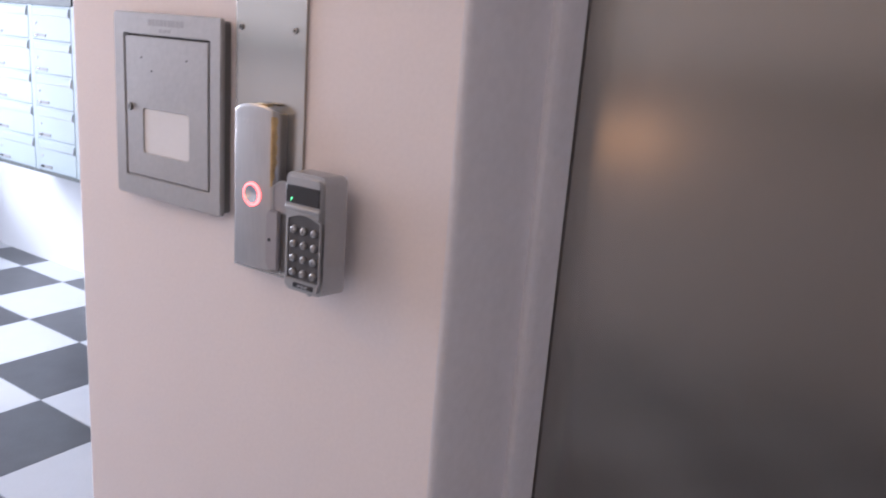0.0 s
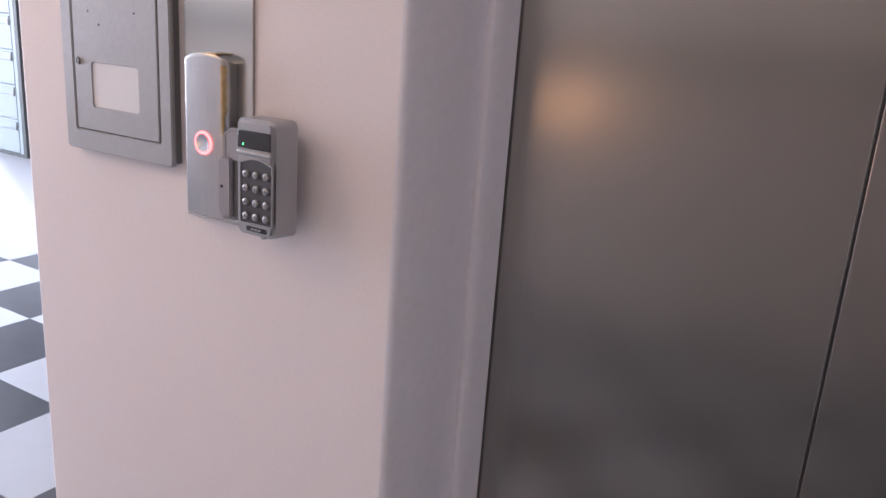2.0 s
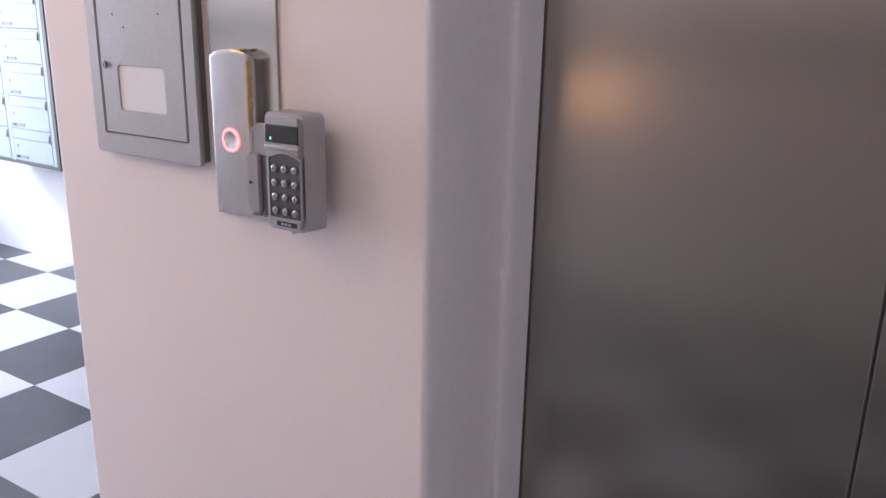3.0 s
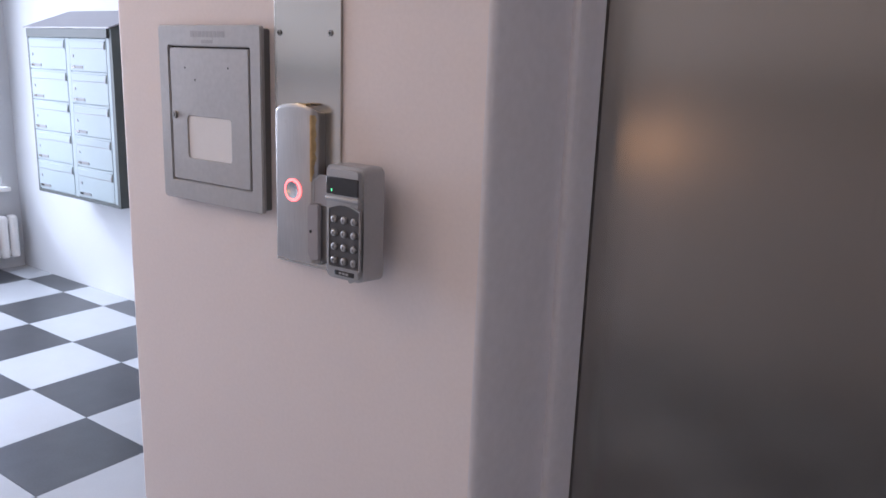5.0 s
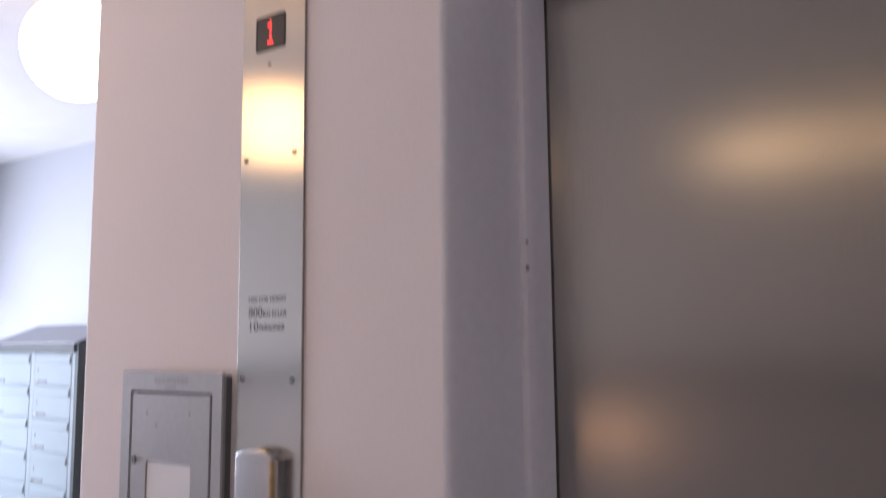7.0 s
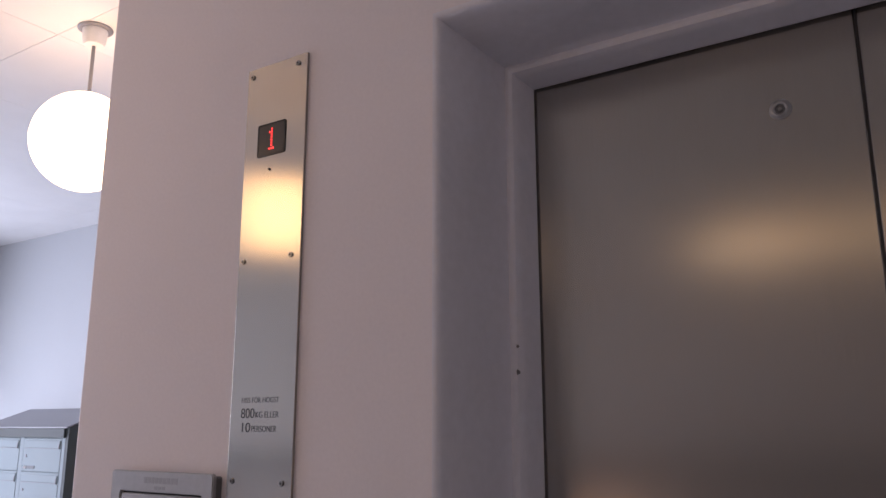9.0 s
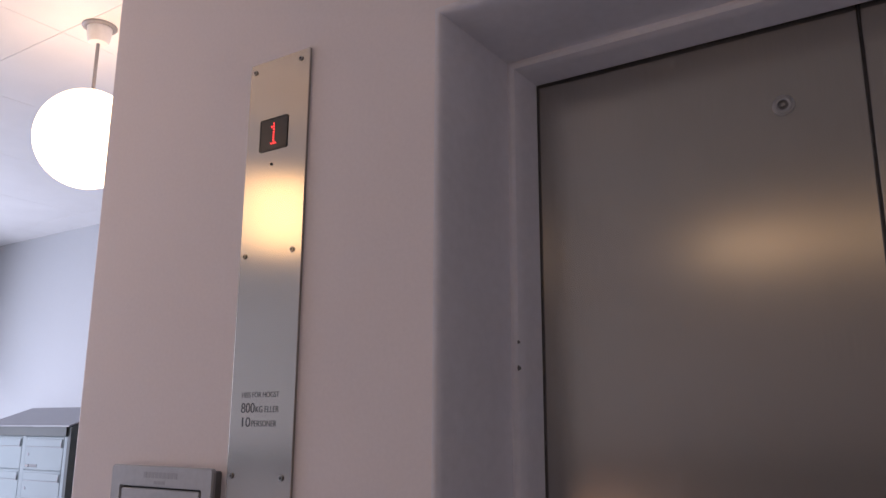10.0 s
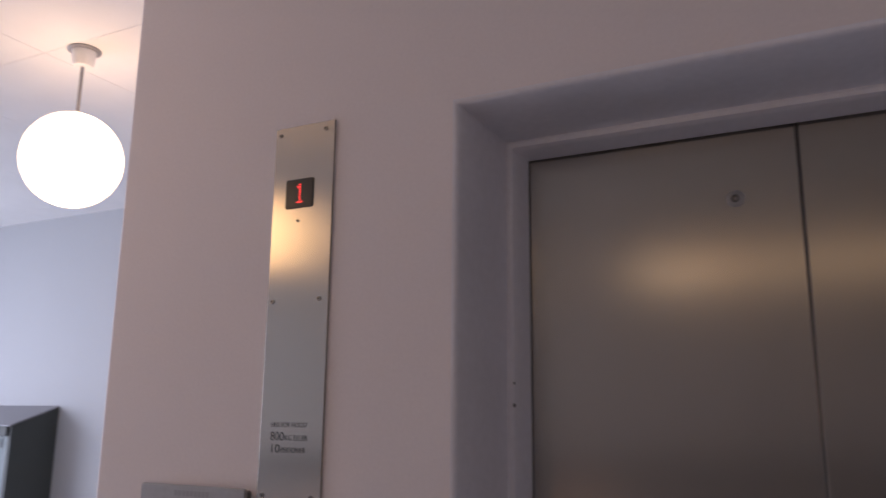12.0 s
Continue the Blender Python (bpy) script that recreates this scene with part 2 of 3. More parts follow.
def upright(points, z0, z1):
    for (xa, ya), (xb, yb) in zip(points, points[1:]):
        vs = [wall.verts.new(c) for c in ((xa, ya, z0), (xa, ya, z1), (xb, yb, z1), (xb, yb, z0))]
        wall.faces.new(vs)


upright([(EAST, 0), (OX1 + U0, 0)], 0, TOP)
upright([(OX1 + U0, 0), (OX0 - U0, 0)], OZ + U0, TOP)
upright([(OX0 - U0, 0)] + corner_round + [(SIDE, NORTH)], 0, TOP)
upright([(SIDE, NORTH), (SIDE + 0.16, NORTH), (SIDE + 0.16, 0.16), (OX0 - U0, 0.16)], 0, TOP)
bmesh.ops.remove_doubles(wall, verts=wall.verts, dist=1e-5)
solid("wall_lift", wall, PLASTER, "white painted plaster wall round the lift doorway", "wall", "structure")
bull = [(U0, 0.0)] + [(U0 - 0.010 * math.sin(radians(a)), 0.010 - 0.010 * math.cos(radians(a))) for a in range(15, 76, 15)] + [(0.0445, 0.012), (0.034, 0.080), (0.024, 0.152)]
solid("trim", sweep(bull), TRIM, "grey glossy painted rounded reveal of the lift doorway", "trim", "structure")
frame_line = [(0.026, 0.150), (0.019, 0.147), (0.013, 0.149), (0.010, 0.155), (0.008, 0.163), (0.003, 0.195), (0.002, 0.2005), (0.006, 0.2025), (0.055, 0.2025)]
frame_ob = solid("trim", sweep(frame_line), TRIM, "grey painted steel frame of the lift door", "trim", "structure")
for cz, s in ((1.601, 0.0022), (1.565, 0.0034)):
    chip = outline([(0.3915 + s * 0.45 * math.cos(a), cz + s * math.sin(a) * (1 + 0.3 * math.cos(3 * a))) for a in [i * math.tau / 9 for i in range(9)]], 0.1472, 0.1560)
    part("paint_chip", chip, BODY_DARK, frame_ob, "dark chip in the paint")
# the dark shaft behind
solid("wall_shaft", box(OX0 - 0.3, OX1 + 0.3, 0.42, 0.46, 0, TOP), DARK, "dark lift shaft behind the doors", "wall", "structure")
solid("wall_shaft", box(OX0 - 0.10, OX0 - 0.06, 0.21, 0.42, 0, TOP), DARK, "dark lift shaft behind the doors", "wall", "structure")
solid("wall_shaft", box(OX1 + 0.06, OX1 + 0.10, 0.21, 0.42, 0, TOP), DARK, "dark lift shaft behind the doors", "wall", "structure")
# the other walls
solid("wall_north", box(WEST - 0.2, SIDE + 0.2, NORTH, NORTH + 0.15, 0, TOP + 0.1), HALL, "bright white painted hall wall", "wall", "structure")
WY0, WY1, WZ0, WZ1 = -1.45, 1.58, 0.53, 2.30
west = box(WEST - 0.25, WEST, SOUTH, WY0, 0, TOP + 0.1)
west = box(WEST - 0.25, WEST, WY1, NORTH, 0, TOP + 0.1, bm=west)
west = box(WEST - 0.25, WEST, WY0, WY1, 0, WZ0, bm=west)
west = box(WEST - 0.25, WEST, WY0, WY1, WZ1, TOP + 0.1, bm=west)
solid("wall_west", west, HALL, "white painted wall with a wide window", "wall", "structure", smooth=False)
solid("wall_south", box(WEST, EAST, SOUTH - 0.15, SOUTH, 0, TOP + 0.1), BACKWALL, "cream painted wall opposite the lift", "wall", "structure")
solid("trim", box(WEST, EAST, SOUTH, SOUTH + 0.012, 0.004, 1.25, 0.003), DADO, "grey painted dado across the lobby", "trim", "structure")
solid("trim", box(WEST, EAST, SOUTH, SOUTH + 0.03, 1.253, 1.340, 0.006), MAIL_FRAME, "dark dado rail across the lobby", "trim", "structure")
solid("wall_east", box(EAST, EAST + 0.15, SOUTH, 0.16, 0, TOP + 0.1), BACKWALL, "cream painted end wall", "wall", "structure")

win = thing("window_1", (WEST - 0.12, (WY0 + WY1) / 2, WZ0), "wide white framed hall window", "window", kind="structure")
for y in (WY0, (WY0 + WY1) / 2 - 0.03, WY1 - 0.06):
    part("window_frame", box(WEST - 0.16, WEST - 0.09, y, y + 0.06, WZ0, WZ1, 0.005), RADIATOR, win)
for z in (WZ0, WZ1 - 0.06):
    part("window_frame", box(WEST - 0.155, WEST - 0.095, WY0 + 0.06, WY1 - 0.06, z, z + 0.06, 0.005), RADIATOR, win)
for y0, y1 in ((WY0 + 0.06, (WY0 + WY1) / 2 - 0.03), ((WY0 + WY1) / 2 + 0.03, WY1 - 0.06)):
    pane = part("pane", box(WEST - 0.13, WEST - 0.124, y0, y1, WZ0 + 0.06, WZ1 - 0.06), GLASS, win)
    pane.visible_shadow = False
part("window_sill", box(WEST - 0.09, WEST + 0.06, WY0 - 0.03, WY1 + 0.03, WZ0 - 0.03, WZ0 - 0.002, 0.006), RADIATOR, win)

# ceiling boards with open joints, one mesh
ceil = box(WEST - 0.2, EAST + 0.15, SOUTH - 0.15, NORTH + 0.15, TOP + 0.006, TOP + 0.12)
px = -1.76 - 0.6 * 5
while px < EAST:
    py = 0.30 - 1.2 * 3
    while py < NORTH:
        x0, x1, y0, y1 = max(px + 0.0009, WEST), min(px + 0.5991, EAST), max(py + 0.0009, SOUTH), min(py + 1.1991, NORTH)
        if x1 - x0 > 0.02 and y1 - y0 > 0.02 and not (x0 > SIDE and y0 > 0):
            ceil = box(x0, x1, y0, y1, TOP, TOP + 0.006, bm=ceil)
        py += 1.2
    px += 0.6
solid("ceiling", ceil, CEILING, "white suspended ceiling of oblong boards", "ceiling", "structure", smooth=False)

# ---- things on the lift wall ----
# steel indicator strip
strip = thing("lift_indicator_panel", (0.053, 0, 1.08), "tall brushed steel lift indicator strip screwed to the wall", "indicator panel")
SX0, SX1 = -0.013, 0.1165
plate = part("plate", box(SX0, SX1, -0.0045, 0.0, 1.082, 2.060, 0.0005), STEEL, strip)


def screw(x, y, z, parent, r=0.0042):
    s = part("screw", disc(x, y - 0.0022, y + 0.001, z, r, 16, 0.0008), SCREW, parent)
    part("screw_socket", disc(x, y - 0.0026, y - 0.0021, z, r * 0.45, 6), DARK, s)
    return s


for z in (2.046, 1.740, 1.414):
    for x in (-0.002, 0.098):
        screw(x, -0.0045, z, plate)
screen = part("display", box(0.0185, 0.0745, -0.0056, -0.004, 1.907, 1.9565, 0.0008), BLACK_PLASTIC, strip, "black display with a red figure one")
part("display_rim", ring_plate(rounded(0.0165, 0.0765, 1.905, 1.9585, 0.003), rounded(0.0180, 0.0750, 1.9065, 1.957, 0.002), -0.0060, -0.004), BLACK_PLASTIC, screen)
FIGURE = ("..#..", ".##..", "..#..", "..#..", "..#..", "..#..", "..#..", ".###.")
dot_mesh = None
for row, line in enumerate(FIGURE):
    for col, ch in enumerate(line):
        if ch == "#":
            at = Vector((0.0385 + col * 0.0044, -0.0060, 1.9480 - row * 0.0046))
            if dot_mesh is None:
                dot_mesh = mesh_of("led_dot", disc(0, -0.0004, 0.0004, 0, 0.0011, 10), RED_DOT)
            d = new("led_dot", dot_mesh)
            d.parent, d.location = screen, at - ORIGIN[strip.name]
part("speaker_hole", disc(0.045, -0.0058, -0.005, 1.882, 0.0022, 14), DARK, strip)
lettering("HISS FÖR HÖGST", 0.0100, 1.5255, -0.0050, 0.0078, 0.076, PRINT, strip)
lettering("800", 0.0100, 1.5035, -0.0050, 0.0145, 0.0275, PRINT, strip)
lettering("KG ELLER", 0.0400, 1.5040, -0.0050, 0.0090, 0.0465, PRINT, strip)
lettering("10", 0.0135, 1.4835, -0.0050, 0.0140, 0.0165, PRINT, strip)
lettering("PERSONER", 0.0330, 1.4840, -0.0050, 0.0088, 0.0500, PRINT, strip)

# call button unit with an arched top
call = thing("lift_call_unit", (0.066, -0.0045, 1.097), "satin metal lift call unit with a red ringed button", "call button")
UX0, UX1, UZ0, UZ1 = 0.0090, 0.0875, 1.094, 1.318
part("base_lip", box(UX0 - 0.003, UX1 + 0.003, -0.014, -0.0046, 1.091, 1.101, 0.001), STEEL_CAST, call)


def bowed_cover():
    """A sheet cover whose front bows out a little and turns round at both sides, under an arched top."""
    half, mid, R, Q = (UX1 - UX0) / 2, (UX0 + UX1) / 2, 0.0025, 0.009
    line = [(UX0, -0.0046), (UX0, -0.012)]
    for i in range(7):
        a = radians(90 * i / 6)
        line.append((UX0 + R - R * math.cos(a), -0.0255 + R - R * math.sin(a)))
    for i in range(1, 10):
        f = i / 10
        line.append((UX0 + R + f * (2 * half - R - Q), -0.0255 - 0.0012 * math.sin(math.pi * f)))
    for i in range(7):
        a = radians(90 * i / 6)
        line.append((UX1 - Q + Q * math.sin(a), -0.0255 + Q - Q * math.cos(a)))
    line += [(UX1, -0.012), (UX1, -0.0046)]
    top = lambda x: UZ1 - 0.011 + 0.011 * math.sqrt(max(0.0, 1 - ((x - mid) / half) ** 2))
    b = bmesh.new()
    rows = []
    for drop, shrink in ((None, 1.0), (0.006, 1.0), (0.002, 0.985), (0.0, 0.93)):
        rows.append([b.verts.new((mid + (x - mid) * (shrink * 0.3 + 0.7), -0.0046 + (y + 0.0046) * shrink, UZ0 if drop is None else top(x) - drop)) for x, y in line])
    for p, q2 in zip(rows, rows[1:]):
        for i in range(len(line) - 1):
            b.faces.new((p[i], p[i + 1], q2[i + 1], q2[i]))
    b.faces.new(rows[-1])
    b.faces.new(rows[0][::-1])
    bmesh.ops.recalc_face_normals(b, faces=b.faces)
    return b


cover = part("cover", bowed_cover(), COVER, call)


def worn_strip(a0, a1, z0, z1, wave):
    """A strip on the cover's rounded side where the plating has worn through, with an uneven edge."""
    b = bmesh.new()
    rows, Q = [], 0.0093
    for k in range(15):
        z = z0 + (z1 - z0) * k / 14
        lim = a1 - wave * (0.5 + 0.5 * math.sin(k * 2.3)) - (a1 - a0) * 0.55 * max(0.0, 1 - k / 5)
        row = []
        for i in range(6):
            a = radians(a0 + (lim - a0) * i / 5)
            row.append(b.verts.new((UX1 + 0.0003 - Q + Q * math.sin(a), -0.0258 + Q - Q * math.cos(a), z)))
        rows.append(row)
    for p, q in zip(rows, rows[1:]):
        for i in range(5):
            b.faces.new((p[i], p[i + 1], q[i + 1], q[i]))
    return b


part("worn_edge", worn_strip(2, 66, 1.212, 1.304, 14), BRASS, cover, "plating worn to brass")
part("worn_top", box(0.046, 0.066, -0.0200, -0.0100, 1.3150, 1.3186, 0.001), BRASS, cover, "plating worn to brass")
BX, BZ = 0.0460, 1.1965
ringm = lathe([(0.0130, -0.001), (0.0130, 0.0016), (0.0138, 0.0024), (0.0152, 0.0024), (0.0162, 0.0016), (0.0162, -0.001)], 0, 0, 0, 36)
bmesh.ops.transform(ringm, matrix=Matrix.Translation((BX, -0.0264, BZ)) @ Matrix.Rotation(radians(90), 4, "X"), verts=ringm.verts)
part("button_ring", ringm, RED, call, "glowing red ring")
btn = lathe([(0.0, 0.0006), (0.006, 0.0010), (0.011, 0.0022), (0.0128, 0.0025), (0.0128, -0.001)], 0, 0, 0, 32)
bmesh.ops.transform(btn, matrix=Matrix.Translation((BX, -0.0264, BZ)) @ Matrix.Rotation(radians(90), 4, "X"), verts=btn.verts)
part("button", btn, BUTTON, call, "dished polished steel button")
for i in range(4):
    part("maker_mark", box(0.0285 + i * 0.008, 0.0345 + i * 0.008, -0.02672, -0.0255, 1.290, 1.296, 0.0003), COVER, call, "faint plain mark")

# keypad on a stand-off, with a guard towards the call unit
pad = thing("keypad", (0.178, 0, 1.095), "grey cast metal keypad with twelve round keys", "keypad")
KX0, KX1, KZ0, KZ1 = 0.1425, 0.2115, 1.0945, 1.2465
part("stand_off", box(0.150, 0.178, -0.027, 0.0, 1.115, 1.220, 0.002), STEEL_CAST, pad)
shell = outline(rounded(KX0, KX1 + 0.0035, KZ0, KZ1, 0.010, 6), -0.063, -0.026, 0.0050, 5)
for v in shell.verts:              # the free side leans in towards the front
    if v.co.x > 0.18:
        v.co.x -= 0.0075 * (v.co.y + 0.026) / -0.037
part("body", shell, STEEL_CAST, pad)
part("window", box(0.1475, 0.2035, -0.0642, -0.062, 1.2085, 1.2315, 0.0012), BLACK_PLASTIC, pad, "dark glossy sensor window")
part("indicator_light", box(0.1570, 0.1582, -0.0648, -0.0640, 1.2125, 1.2158, 0.0003), GREEN, pad, "small green light")
part("window_lip", box(0.1465, 0.2055, -0.0660, -0.0620, 1.2000, 1.2060, 0.0020, 3), STEEL_CAST, pad)
FX0, FX1, FZ0, FZ1 = 0.1535, 0.2065, 1.1125, 1.1895
field = [(FX0, FZ0), (FX1, FZ0), (FX1, FZ1)] + [(FX1 - (FX1 - FX0) * i / 10, FZ1 + 0.0065 * math.sin(math.pi * i / 10)) for i in range(1, 10)] + [(FX0, FZ1)]
keys = part("key_panel", outline(field, -0.0640, -0.0615, 0.0006), KEY_PANEL, pad, "dark key field")
part("key_rim", ring_plate([(x + (x - 0.180) * 0.04, z + (z - 1.15) * 0.04) for x, z in field], field, -0.0652, -0.0620), STEEL_CAST, pad)
key_mesh = None
for row in range(4):
    for col in range(3):
        if key_mesh is None:
            k = lathe([(0.0, 0.0040), (0.0029, 0.0040), (0.0035, 0.0033), (0.0045, 0.0030), (0.0050, 0.0018), (0.0050, 0.0)], 0, 0, 0, 18)
            bmesh.ops.transform(k, matrix=Matrix.Rotation(radians(90), 4, "X"), verts=k.verts)
            key_mesh = mesh_of("key", k, KEY_STEEL)
        kx, kz = 0.1635 + col * 0.0172, 1.1765 - row * 0.0183
        kk = new("key", key_mesh)
        kk.parent, kk.location = keys, Vector((kx, -0.0640, kz)) - ORIGIN[pad.name]
        part("key_sign", box(kx - 0.0010, kx + 0.0010, -0.0683, -0.0679, kz - 0.0019, kz + 0.0019), PRINT_GREY, keys)
part("name_slot", box(0.1625, 0.1970, -0.0640, -0.0615, 1.1010, 1.1075, 0.0008), BLACK_PLASTIC, pad, "small dark name slot")
for i in range(3):
    part("maker_mark", box(0.171 + i * 0.006, 0.1755 + i * 0.006, -0.0644, -0.0638, 1.1030, 1.1057), STEEL_CAST, pad, "plain grey mark")
part("drain_lug", disc(0.180, -0.052, -0.036, 1.0930, 0.004, 14), STEEL_CAST, pad)
flap_top = [(0.1050, 1.186), (0.1435, 1.186), (0.1435, 1.228), (0.118, 1.228), (0.1050, 1.219)]
upper = part("side_guard", outline(flap_top, -0.0455, -0.0425, 0.0008), GUARD, pad, "pale edged metal side guard")
part("rim", ring_plate([(x, z) for x, z in flap_top], [(0.1068, 1.1878), (0.1420, 1.1878), (0.1420, 1.2262), (0.1188, 1.2262), (0.1068, 1.2180)], -0.0462, -0.0450), STEEL_CAST, upper)
part("guard_plate", box(0.112, 0.1432, -0.0450, -0.0420, 1.108, 1.1855, 0.0008), BODY_DARK, pad, "dark recessed plate beside the keys")
low = [(0.1215, 1.113), (0.1215, 1.184), (0.119, 1.188), (0.104, 1.188), (0.0995, 1.181), (0.0995, 1.117), (0.104, 1.109), (0.119, 1.109)]
guard = part("side_guard", outline(low, -0.0520, -0.0465, 0.0015), GUARD, pad, "dull mauve grey side guard")
part("screw", disc(0.1065, -0.0526, -0.0515, 1.149, 0.0023, 12), DARK, guard)

# flush metal cabinet
cab = thing("wall_cabinet", (-0.145, 0, 1.148), "grey metal wall cabinet with a closed door and blank white card", "cabinet")
CX0, CX1, CZ0, CZ1 = -0.268, -0.026, 1.149, 1.4235
DX0, DX1, DZ0, DZ1 = -0.2425, -0.0505, 1.1805, 1.392
part("frame", ring_plate(rounded(CX0, CX1, CZ0, CZ1, 0.006, 4), rounded(DX0, DX1, DZ0, DZ1, 0.003, 4), -0.019, -0.0125, 0.0018), STEEL_BOX, cab)
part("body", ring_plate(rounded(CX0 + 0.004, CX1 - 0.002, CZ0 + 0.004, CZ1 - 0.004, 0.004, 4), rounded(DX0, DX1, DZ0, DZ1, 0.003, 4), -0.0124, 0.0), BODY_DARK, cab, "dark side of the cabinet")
part("back", box(DX0 - 0.001, DX1 + 0.001, -0.009, -0.001, DZ0 - 0.001, DZ1 + 0.001), DARK, cab)
door = part("door", ring_plate(rounded(DX0 + 0.0022, DX1 - 0.0030, DZ0 + 0.0016, DZ1 - 0.0028, 0.002, 5), rounded(-0.200, -0.096, 1.2185, 1.285, 0.006, 5), -0.0185, -0.010, 0.0012), STEEL_BOX, cab)
part("card", box(-0.203, -0.093, -0.0165, -0.0135, 1.215, 1.288), PAPER, door, "blank white card behind a cut-out")
lk = part("lock", disc(-0.2305, -0.0215, -0.018, 1.285, 0.006, 20, 0.001), SCREW, door, "small round lock")
part("keyhole", box(-0.2312, -0.2298, -0.0219, -0.0213, 1.282, 1.288), DARK, lk)
for x, z in ((-0.202, 1.359), (-0.099, 1.361), (-0.178, 1.341)):
    part("pin_hole", disc(x, -0.0188, -0.0183, z, 0.0016, 10), DARK, door)
for x0, x1, z0, z1 in ((-0.186, -0.104, 1.4055, 1.4145), (-0.160, -0.132, 1.3965, 1.4015)):
    n = max(3, int((x1 - x0) / 0.0085))
    for i in range(n):
        w = (x1 - x0) / n
        part("lettering_bar", box(x0 + i * w + 0.0008, x0 + (i + 1) * w - 0.0008, -0.0192, -0.0186, z0, z1), STAMP, cab, "worn grey stamped lettering")

# lift doors: two leaves that meet in the middle
lift = thing("lift_door", ((OX0 + OX1) / 2, 0.2085, 0.012), "closed brushed steel lift door with two leaves", "door")
MID = 0.849


def bowed_leaf(x0, x1, start, rise):
    """A leaf whose sheet bends forward by rise between start and its jamb edge x0."""
    b = bmesh.new()
    xs = [x0 + (start - x0) * i / 20 for i in range(21)] + [x1 - 0.0018, x1]
    front = [0.2085 - rise * max(0.0, (start - x) / (start - x0)) ** 2 for x in xs]
    front[-1] += 0.0018
    rows = [[b.verts.new((x, y, z)) for x, y in zip(xs, ys)] for ys, z in ((front, 0.012), (front, 2.05), ([0.2385] * len(xs), 2.05), ([0.2385] * len(xs), 0.012))]
    for p, q in zip(rows, rows[1:] + rows[:1]):
        for i in range(len(xs) - 1):
            b.faces.new((p[i], p[i + 1], q[i + 1], q[i]))
    b.faces.new([r[0] for r in rows])
    b.faces.new([r[-1] for r in rows][::-1])
    bmesh.ops.recalc_face_normals(b, faces=b.faces)
    return b


leaf_l = part("leaf", bowed_leaf(OX0 - 0.045, MID - 0.0014, 0.50, 0.0052), STEEL_DOOR, lift)
leaf_r = part("leaf", box(MID + 0.0014, OX1 + 0.045, 0.2085, 0.2385, 0.012, 2.05, 0.0018), STEEL_DOOR, lift)
part("edge_seal", box(MID - 0.003, MID + 0.003, 0.2135, 0.2485, 0.014, 2.045), KEY_PANEL, lift, "black rubber seal")
esc = lathe([(0.0, 0.0008), (0.0064, 0.0008), (0.0068, 0.0040), (0.0092, 0.0046), (0.0112, 0.0036), (0.0118, 0.0022), (0.0136, 0.0018), (0.0142, 0.0)], 0, 0, 0, 32)
bmesh.ops.transform(esc, matrix=Matrix.Translation((0.7520, 0.2087, 1.892)) @ Matrix.Rotation(radians(90), 4, "X"), verts=esc.verts)
esc_ob = part("release_lock", esc, STEEL_CAST, leaf_l, "round polished release lock")
part("keyhole", disc(0.7520, 0.2074, 0.2082, 1.892, 0.0062, 20), BODY_DARK, esc_ob, "dark keyhole")
part("pin", disc(0.7520, 0.2048, 0.2076, 1.892, 0.0026, 14, 0.0006), SCREW, esc_ob)

# ---- the hall beyond ----
# bank of ten mail boxes
MX0, MX1, MF, MZ0, DOOR_TOP = -3.527, -2.735, 1.44, 0.607, 1.434
mail = thing("mailbox_cabinet", ((MX0 + MX1) / 2, NORTH, MZ0), "wall-hung bank of ten pale grey mailboxes under a sloped top", "mailboxes")
for x0, x1 in ((MX0 + 0.0005, MX0 + 0.018), (MX1 - 0.022, MX1)):
    b = bmesh.new()
    side = [(MF - 0.004, MZ0), (NORTH, MZ0), (NORTH, 1.577), (MF - 0.004, 1.482)]
    a = [b.verts.new((x0, y, z)) for y, z in side]
    c = [b.verts.new((x1, y, z)) for y, z in side]
    b.faces.new(a), b.faces.new(c[::-1])
    for i in range(4):
        b.faces.new((a[i], c[i], c[(i + 1) % 4], a[(i + 1) % 4]))
    bmesh.ops.recalc_face_normals(b, faces=b.faces)
    part("side_panel", b, MAIL_FRAME, mail, "dark grey side", smooth=False)
part("bottom_rail", box(MX0 + 0.018, MX1 - 0.022, MF - 0.004, NORTH, MZ0, MZ0 + 0.016, 0.001), MAIL_FRAME, mail)
part("top_rail", box(MX0 + 0.018, MX1 - 0.022, MF - 0.016, MF + 0.03, DOOR_TOP + 0.004, 1.482, 0.001), MAIL_FRAME, mail)
part("back", box(MX0 + 0.018, MX1 - 0.022, MF + 0.0015, NORTH, MZ0 + 0.016, 1.464), MAIL_DOOR, mail)
b = bmesh.new()
roof = [(MF - 0.02, 1.483), (MF - 0.02, 1.489), (NORTH, 1.585), (NORTH, 1.578)]
a = [b.verts.new((MX0 - 0.004, y, z)) for y, z in roof]
c = [b.verts.new((MX1 + 0.004, y, z)) for y, z in roof]
b.faces.new(a), b.faces.new(c[::-1])
for i in range(4):
    b.faces.new((a[i], c[i], c[(i + 1) % 4], a[(i + 1) % 4]))
bmesh.ops.recalc_face_normals(b, faces=b.faces)
part("sloped_top", b, MAIL_ROOF, mail, "plain grey sloped top", smooth=False)
XM = -3.130
part("centre_rail", box(XM - 0.018, XM + 0.018, MF - 0.005, MF + 0.03, MZ0 + 0.016, DOOR_TOP + 0.004, 0.002), MAIL_DOOR, mail)
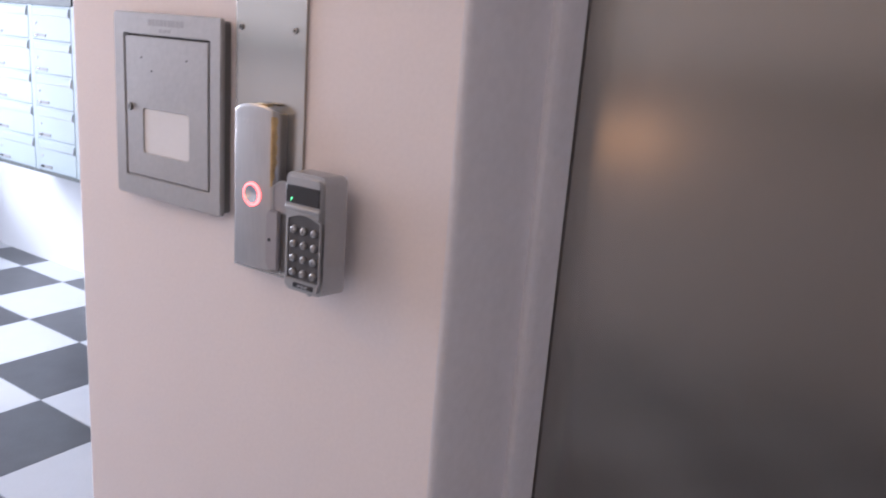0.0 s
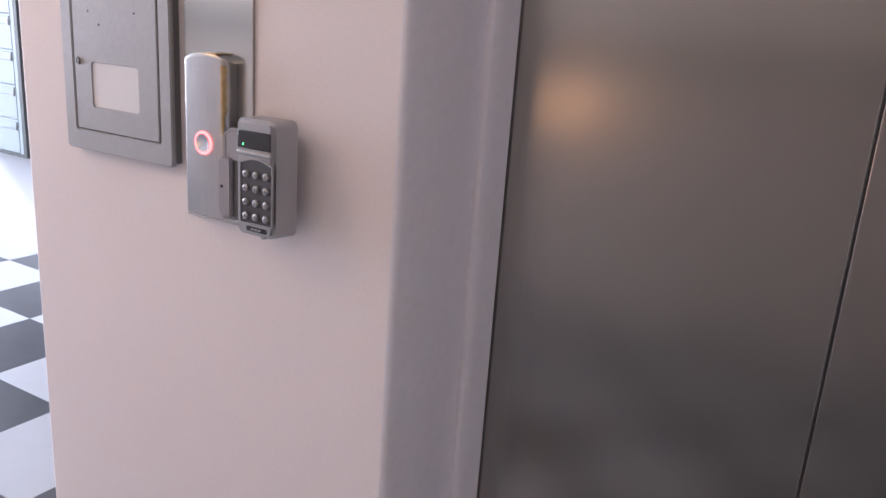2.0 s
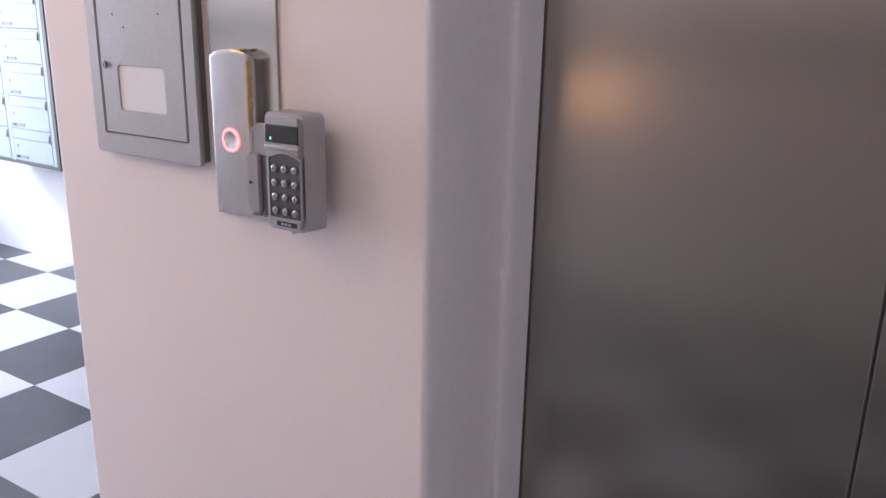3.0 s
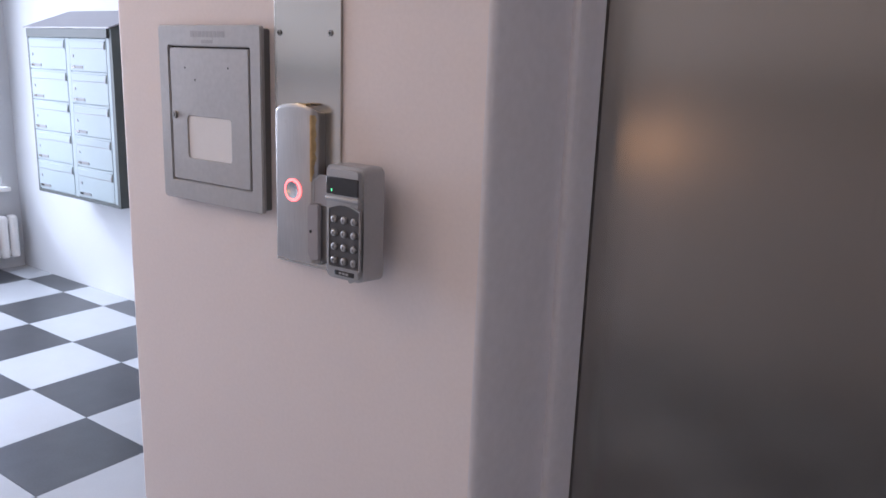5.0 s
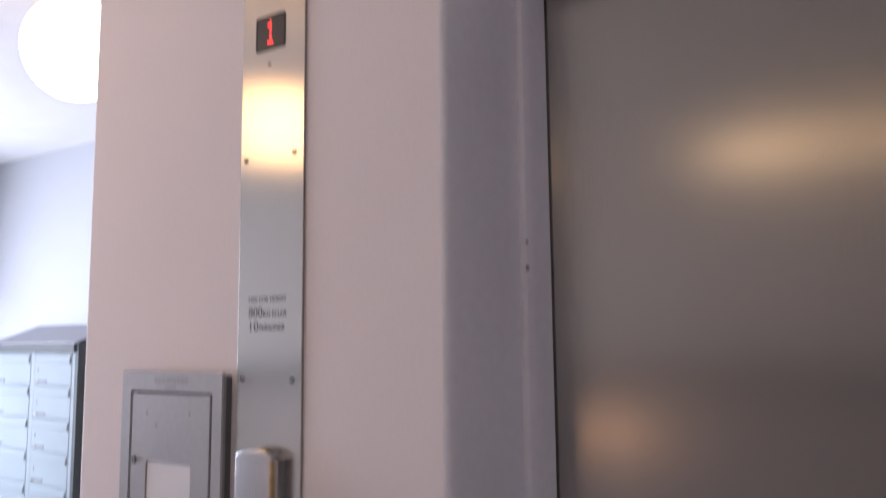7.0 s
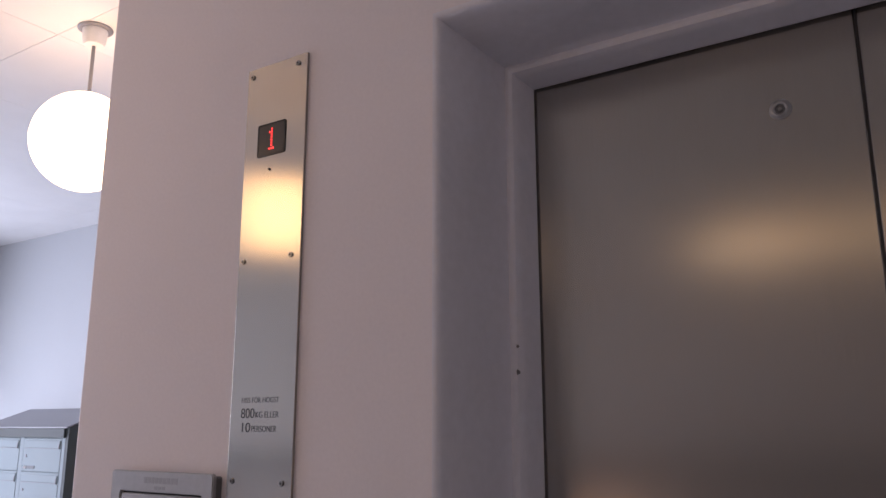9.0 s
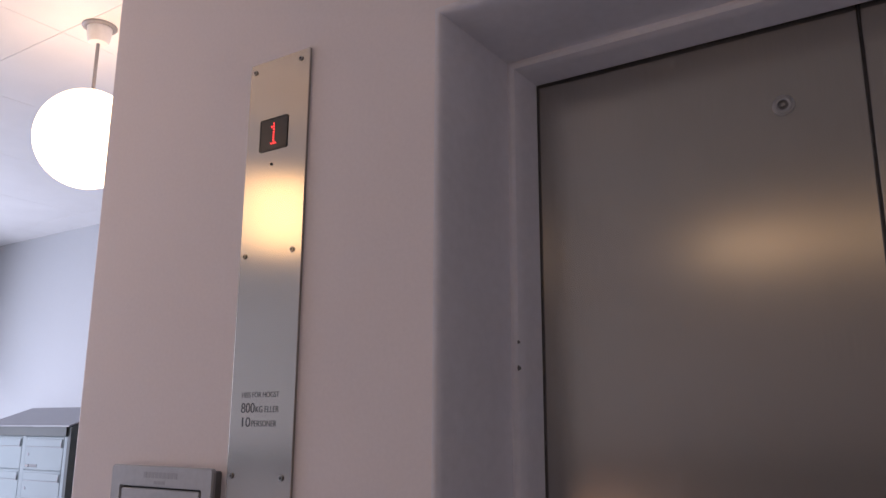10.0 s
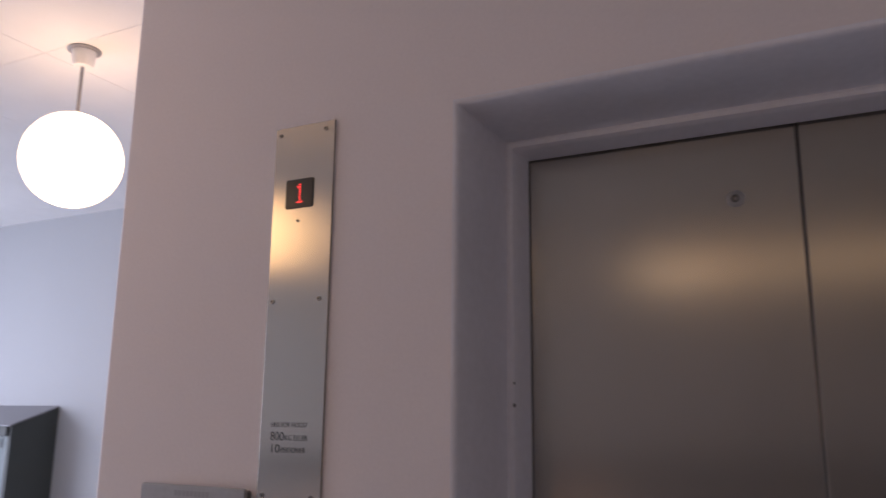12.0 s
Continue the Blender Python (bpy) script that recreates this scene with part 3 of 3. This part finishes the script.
part("edge_rail", box(MX1 - 0.048, MX1 - 0.022, MF - 0.005, MF + 0.03, MZ0 + 0.016, DOOR_TOP + 0.004, 0.002), MAIL_DOOR, mail)
PITCH = (DOOR_TOP - MZ0 - 0.018) / 5
for x0, x1 in ((MX0 + 0.0195, XM - 0.0195), (XM + 0.0195, MX1 - 0.0495)):
    for row in range(5):
        z1 = DOOR_TOP - row * PITCH
        z0 = z1 - PITCH + 0.0035
        md = part("box_door", box(x0, x1, MF - 0.006, MF + 0.001, z0, z1, 0.002), MAIL_DOOR, mail)
        part("flap", box(x0 + 0.012, x1 - 0.006, MF - 0.011, MF - 0.004, z1 - 0.047, z1 - 0.010, 0.003), MAIL_DOOR, md)
        part("flap_shadow_gap", box(x0 + 0.012, x1 - 0.006, MF - 0.0075, MF - 0.0055, z1 - 0.0495, z1 - 0.047), MAIL_ROOF, md)
        part("hinge_clip", box(x1 - 0.016, x1 - 0.009, MF - 0.013, MF - 0.004, z1 - 0.050, z1 - 0.024, 0.001), MAIL_ROOF, md, "dark clip")
        part("lock", disc(x0 + 0.030, MF - 0.009, MF - 0.005, z1 - 0.085, 0.007, 14), MAIL_ROOF, md)
        part("name_bar", box(x0 + 0.020, x0 + 0.115, MF - 0.0085, MF - 0.0055, z0 + 0.012, z0 + 0.026, 0.001), PRINT_GREY, md, "small plain name plate")
        part("name_tab", box(x0 + 0.016, x0 + 0.046, MF - 0.0105, MF - 0.0080, z0 + 0.013, z0 + 0.025, 0.001), BLACK_PLASTIC, md)

# radiator by the hall corner
rad = thing("radiator", (WEST, 1.36, 0.08), "low white panel radiator on the hall wall", "radiator")
for i in range(9):
    y = 1.07 + i * 0.062
    part("rib", box(WEST + 0.030, WEST + 0.095, y, y + 0.054, 0.08, 0.352, 0.018, 3), RADIATOR, rad)
part("pipe", box(WEST + 0.045, WEST + 0.075, 1.08, 1.61, 0.105, 0.135, 0.01), RADIATOR, rad)
part("pipe", box(WEST + 0.045, WEST + 0.075, 1.08, 1.61, 0.300, 0.330, 0.01), RADIATOR, rad)
for y in (1.15, 1.52):
    part("bracket", box(WEST, WEST + 0.035, y, y + 0.03, 0.18, 0.24, 0.003), RADIATOR, rad)


# pendant globes
def pendant(x, y, zc, R, opal=GLOBE):
    lamp = thing("pendant_lamp", (x, y, TOP), "glowing white opal globe hanging on a thin rod", "pendant lamp", "hall pendant lamps")
    part("canopy", lathe([(0.0, -0.006), (0.034, -0.006), (0.031, -0.040), (0.026, -0.052), (0.0, -0.054)], x, y, TOP), RADIATOR, lamp)
    part("ceiling_plate", lathe([(0.0, 0.0), (0.047, 0.0), (0.047, -0.004), (0.042, -0.007), (0.0, -0.007)], x, y, TOP), MAIL_ROOF, lamp, "thin grey ceiling plate")
    part("rod", lathe([(0.0, TOP - 0.05 - zc), (0.005, TOP - 0.05 - zc), (0.005, R - 0.004), (0.0, R - 0.004)], x, y, zc, 14), MAIL_ROOF, lamp)
    part("collar", lathe([(0.0, R + 0.008), (0.012, R + 0.008), (0.020, R + 0.002), (0.024, R - 0.010), (0.0, R - 0.012)], x, y, zc), RADIATOR, lamp)
    prof = [(R * math.sin(radians(a)), -R * math.cos(radians(a))) for a in range(0, 174, 6)] + [(R * math.sin(radians(173)), R * math.cos(radians(7)))]
    part("globe", lathe(prof, x, y, zc), opal, lamp)
    return lamp


pendant(-1.038, 0.340, 2.252, 0.137)
pendant(-0.92, -1.00, 2.170, 0.135, LOBBY_GLOBE)

# added glowing strip, unseen opposite the lift: gives the door its low warm reflection
wl = thing("added_wall_glow", (-0.9, SOUTH, 1.0), "low warm glowing strip added for the lift door's reflection", "wall light")
part("housing", box(-1.42, -0.45, SOUTH + 0.012, SOUTH + 0.03, 0.945, 1.095, 0.004), RADIATOR, wl)
part("diffuser", box(-1.40, -0.47, SOUTH + 0.03, SOUTH + 0.06, 0.955, 1.085, 0.012, 3), WALL_GLOW, wl)

# added glow bar, unseen behind the viewer, for the door's warm band; weaker tube fades it
bar = thing("added_glow_bar", (1.04, -1.55, TOP), "long warm glowing bar on two rods, added for the lift door's reflection", "pendant lamp")
for x0, x1, opal in ((0.17, 0.46, WARM_OPAL), (0.47, 1.98, WEAK_OPAL)):
    part("diffuser", box(x0, x1, -1.60, -1.50, 2.045, 2.145, 0.03, 3), opal, bar)
part("housing", box(0.17, 1.98, -1.59, -1.51, 2.145, 2.165, 0.004), RADIATOR, bar)
for x in (0.4, 1.6):
    part("rod", lathe([(0.0, 2.16 - TOP), (0.006, 2.16 - TOP), (0.006, 0.0), (0.0, 0.0)], x, -1.55, TOP, 12), MAIL_ROOF, bar)


# ---- floor: chequered tiles, each a piece ----
floor = solid("floor", box(WEST - 0.2, EAST + 0.1, SOUTH - 0.1, NORTH + 0.1, -0.12, -0.004), GROUT, "black and white chequered tile floor", "floor", "structure")
T, FX, FY = 0.410, -3.107, 1.113
tile_meshes = {}
for i in range(-3, 15):
    for j in range(-9, 2):
        x0, x1 = max(FX + i * T, WEST), min(FX + (i + 1) * T, EAST)
        y0, y1 = max(FY + j * T, SOUTH), min(FY + (j + 1) * T, NORTH)
        if x1 - x0 < 0.02 or y1 - y0 < 0.02 or (x0 > SIDE and y0 > 0):
            continue
        dark = (i + j) % 2 == 1
        key = (dark, round(x1 - x0, 3), round(y1 - y0, 3))
        if key not in tile_meshes:
            hx, hy = (x1 - x0) / 2 - 0.0006, (y1 - y0) / 2 - 0.0006
            tile_meshes[key] = mesh_of("tile", box(-hx, hx, -hy, hy, -0.006, 0.0, 0.0008, 1), BLACK_TILE if dark else WHITE_TILE)
        tl = new("tile", tile_meshes[key])
        tl.parent, tl.location = floor, ((x0 + x1) / 2, (y0 + y1) / 2, 0)
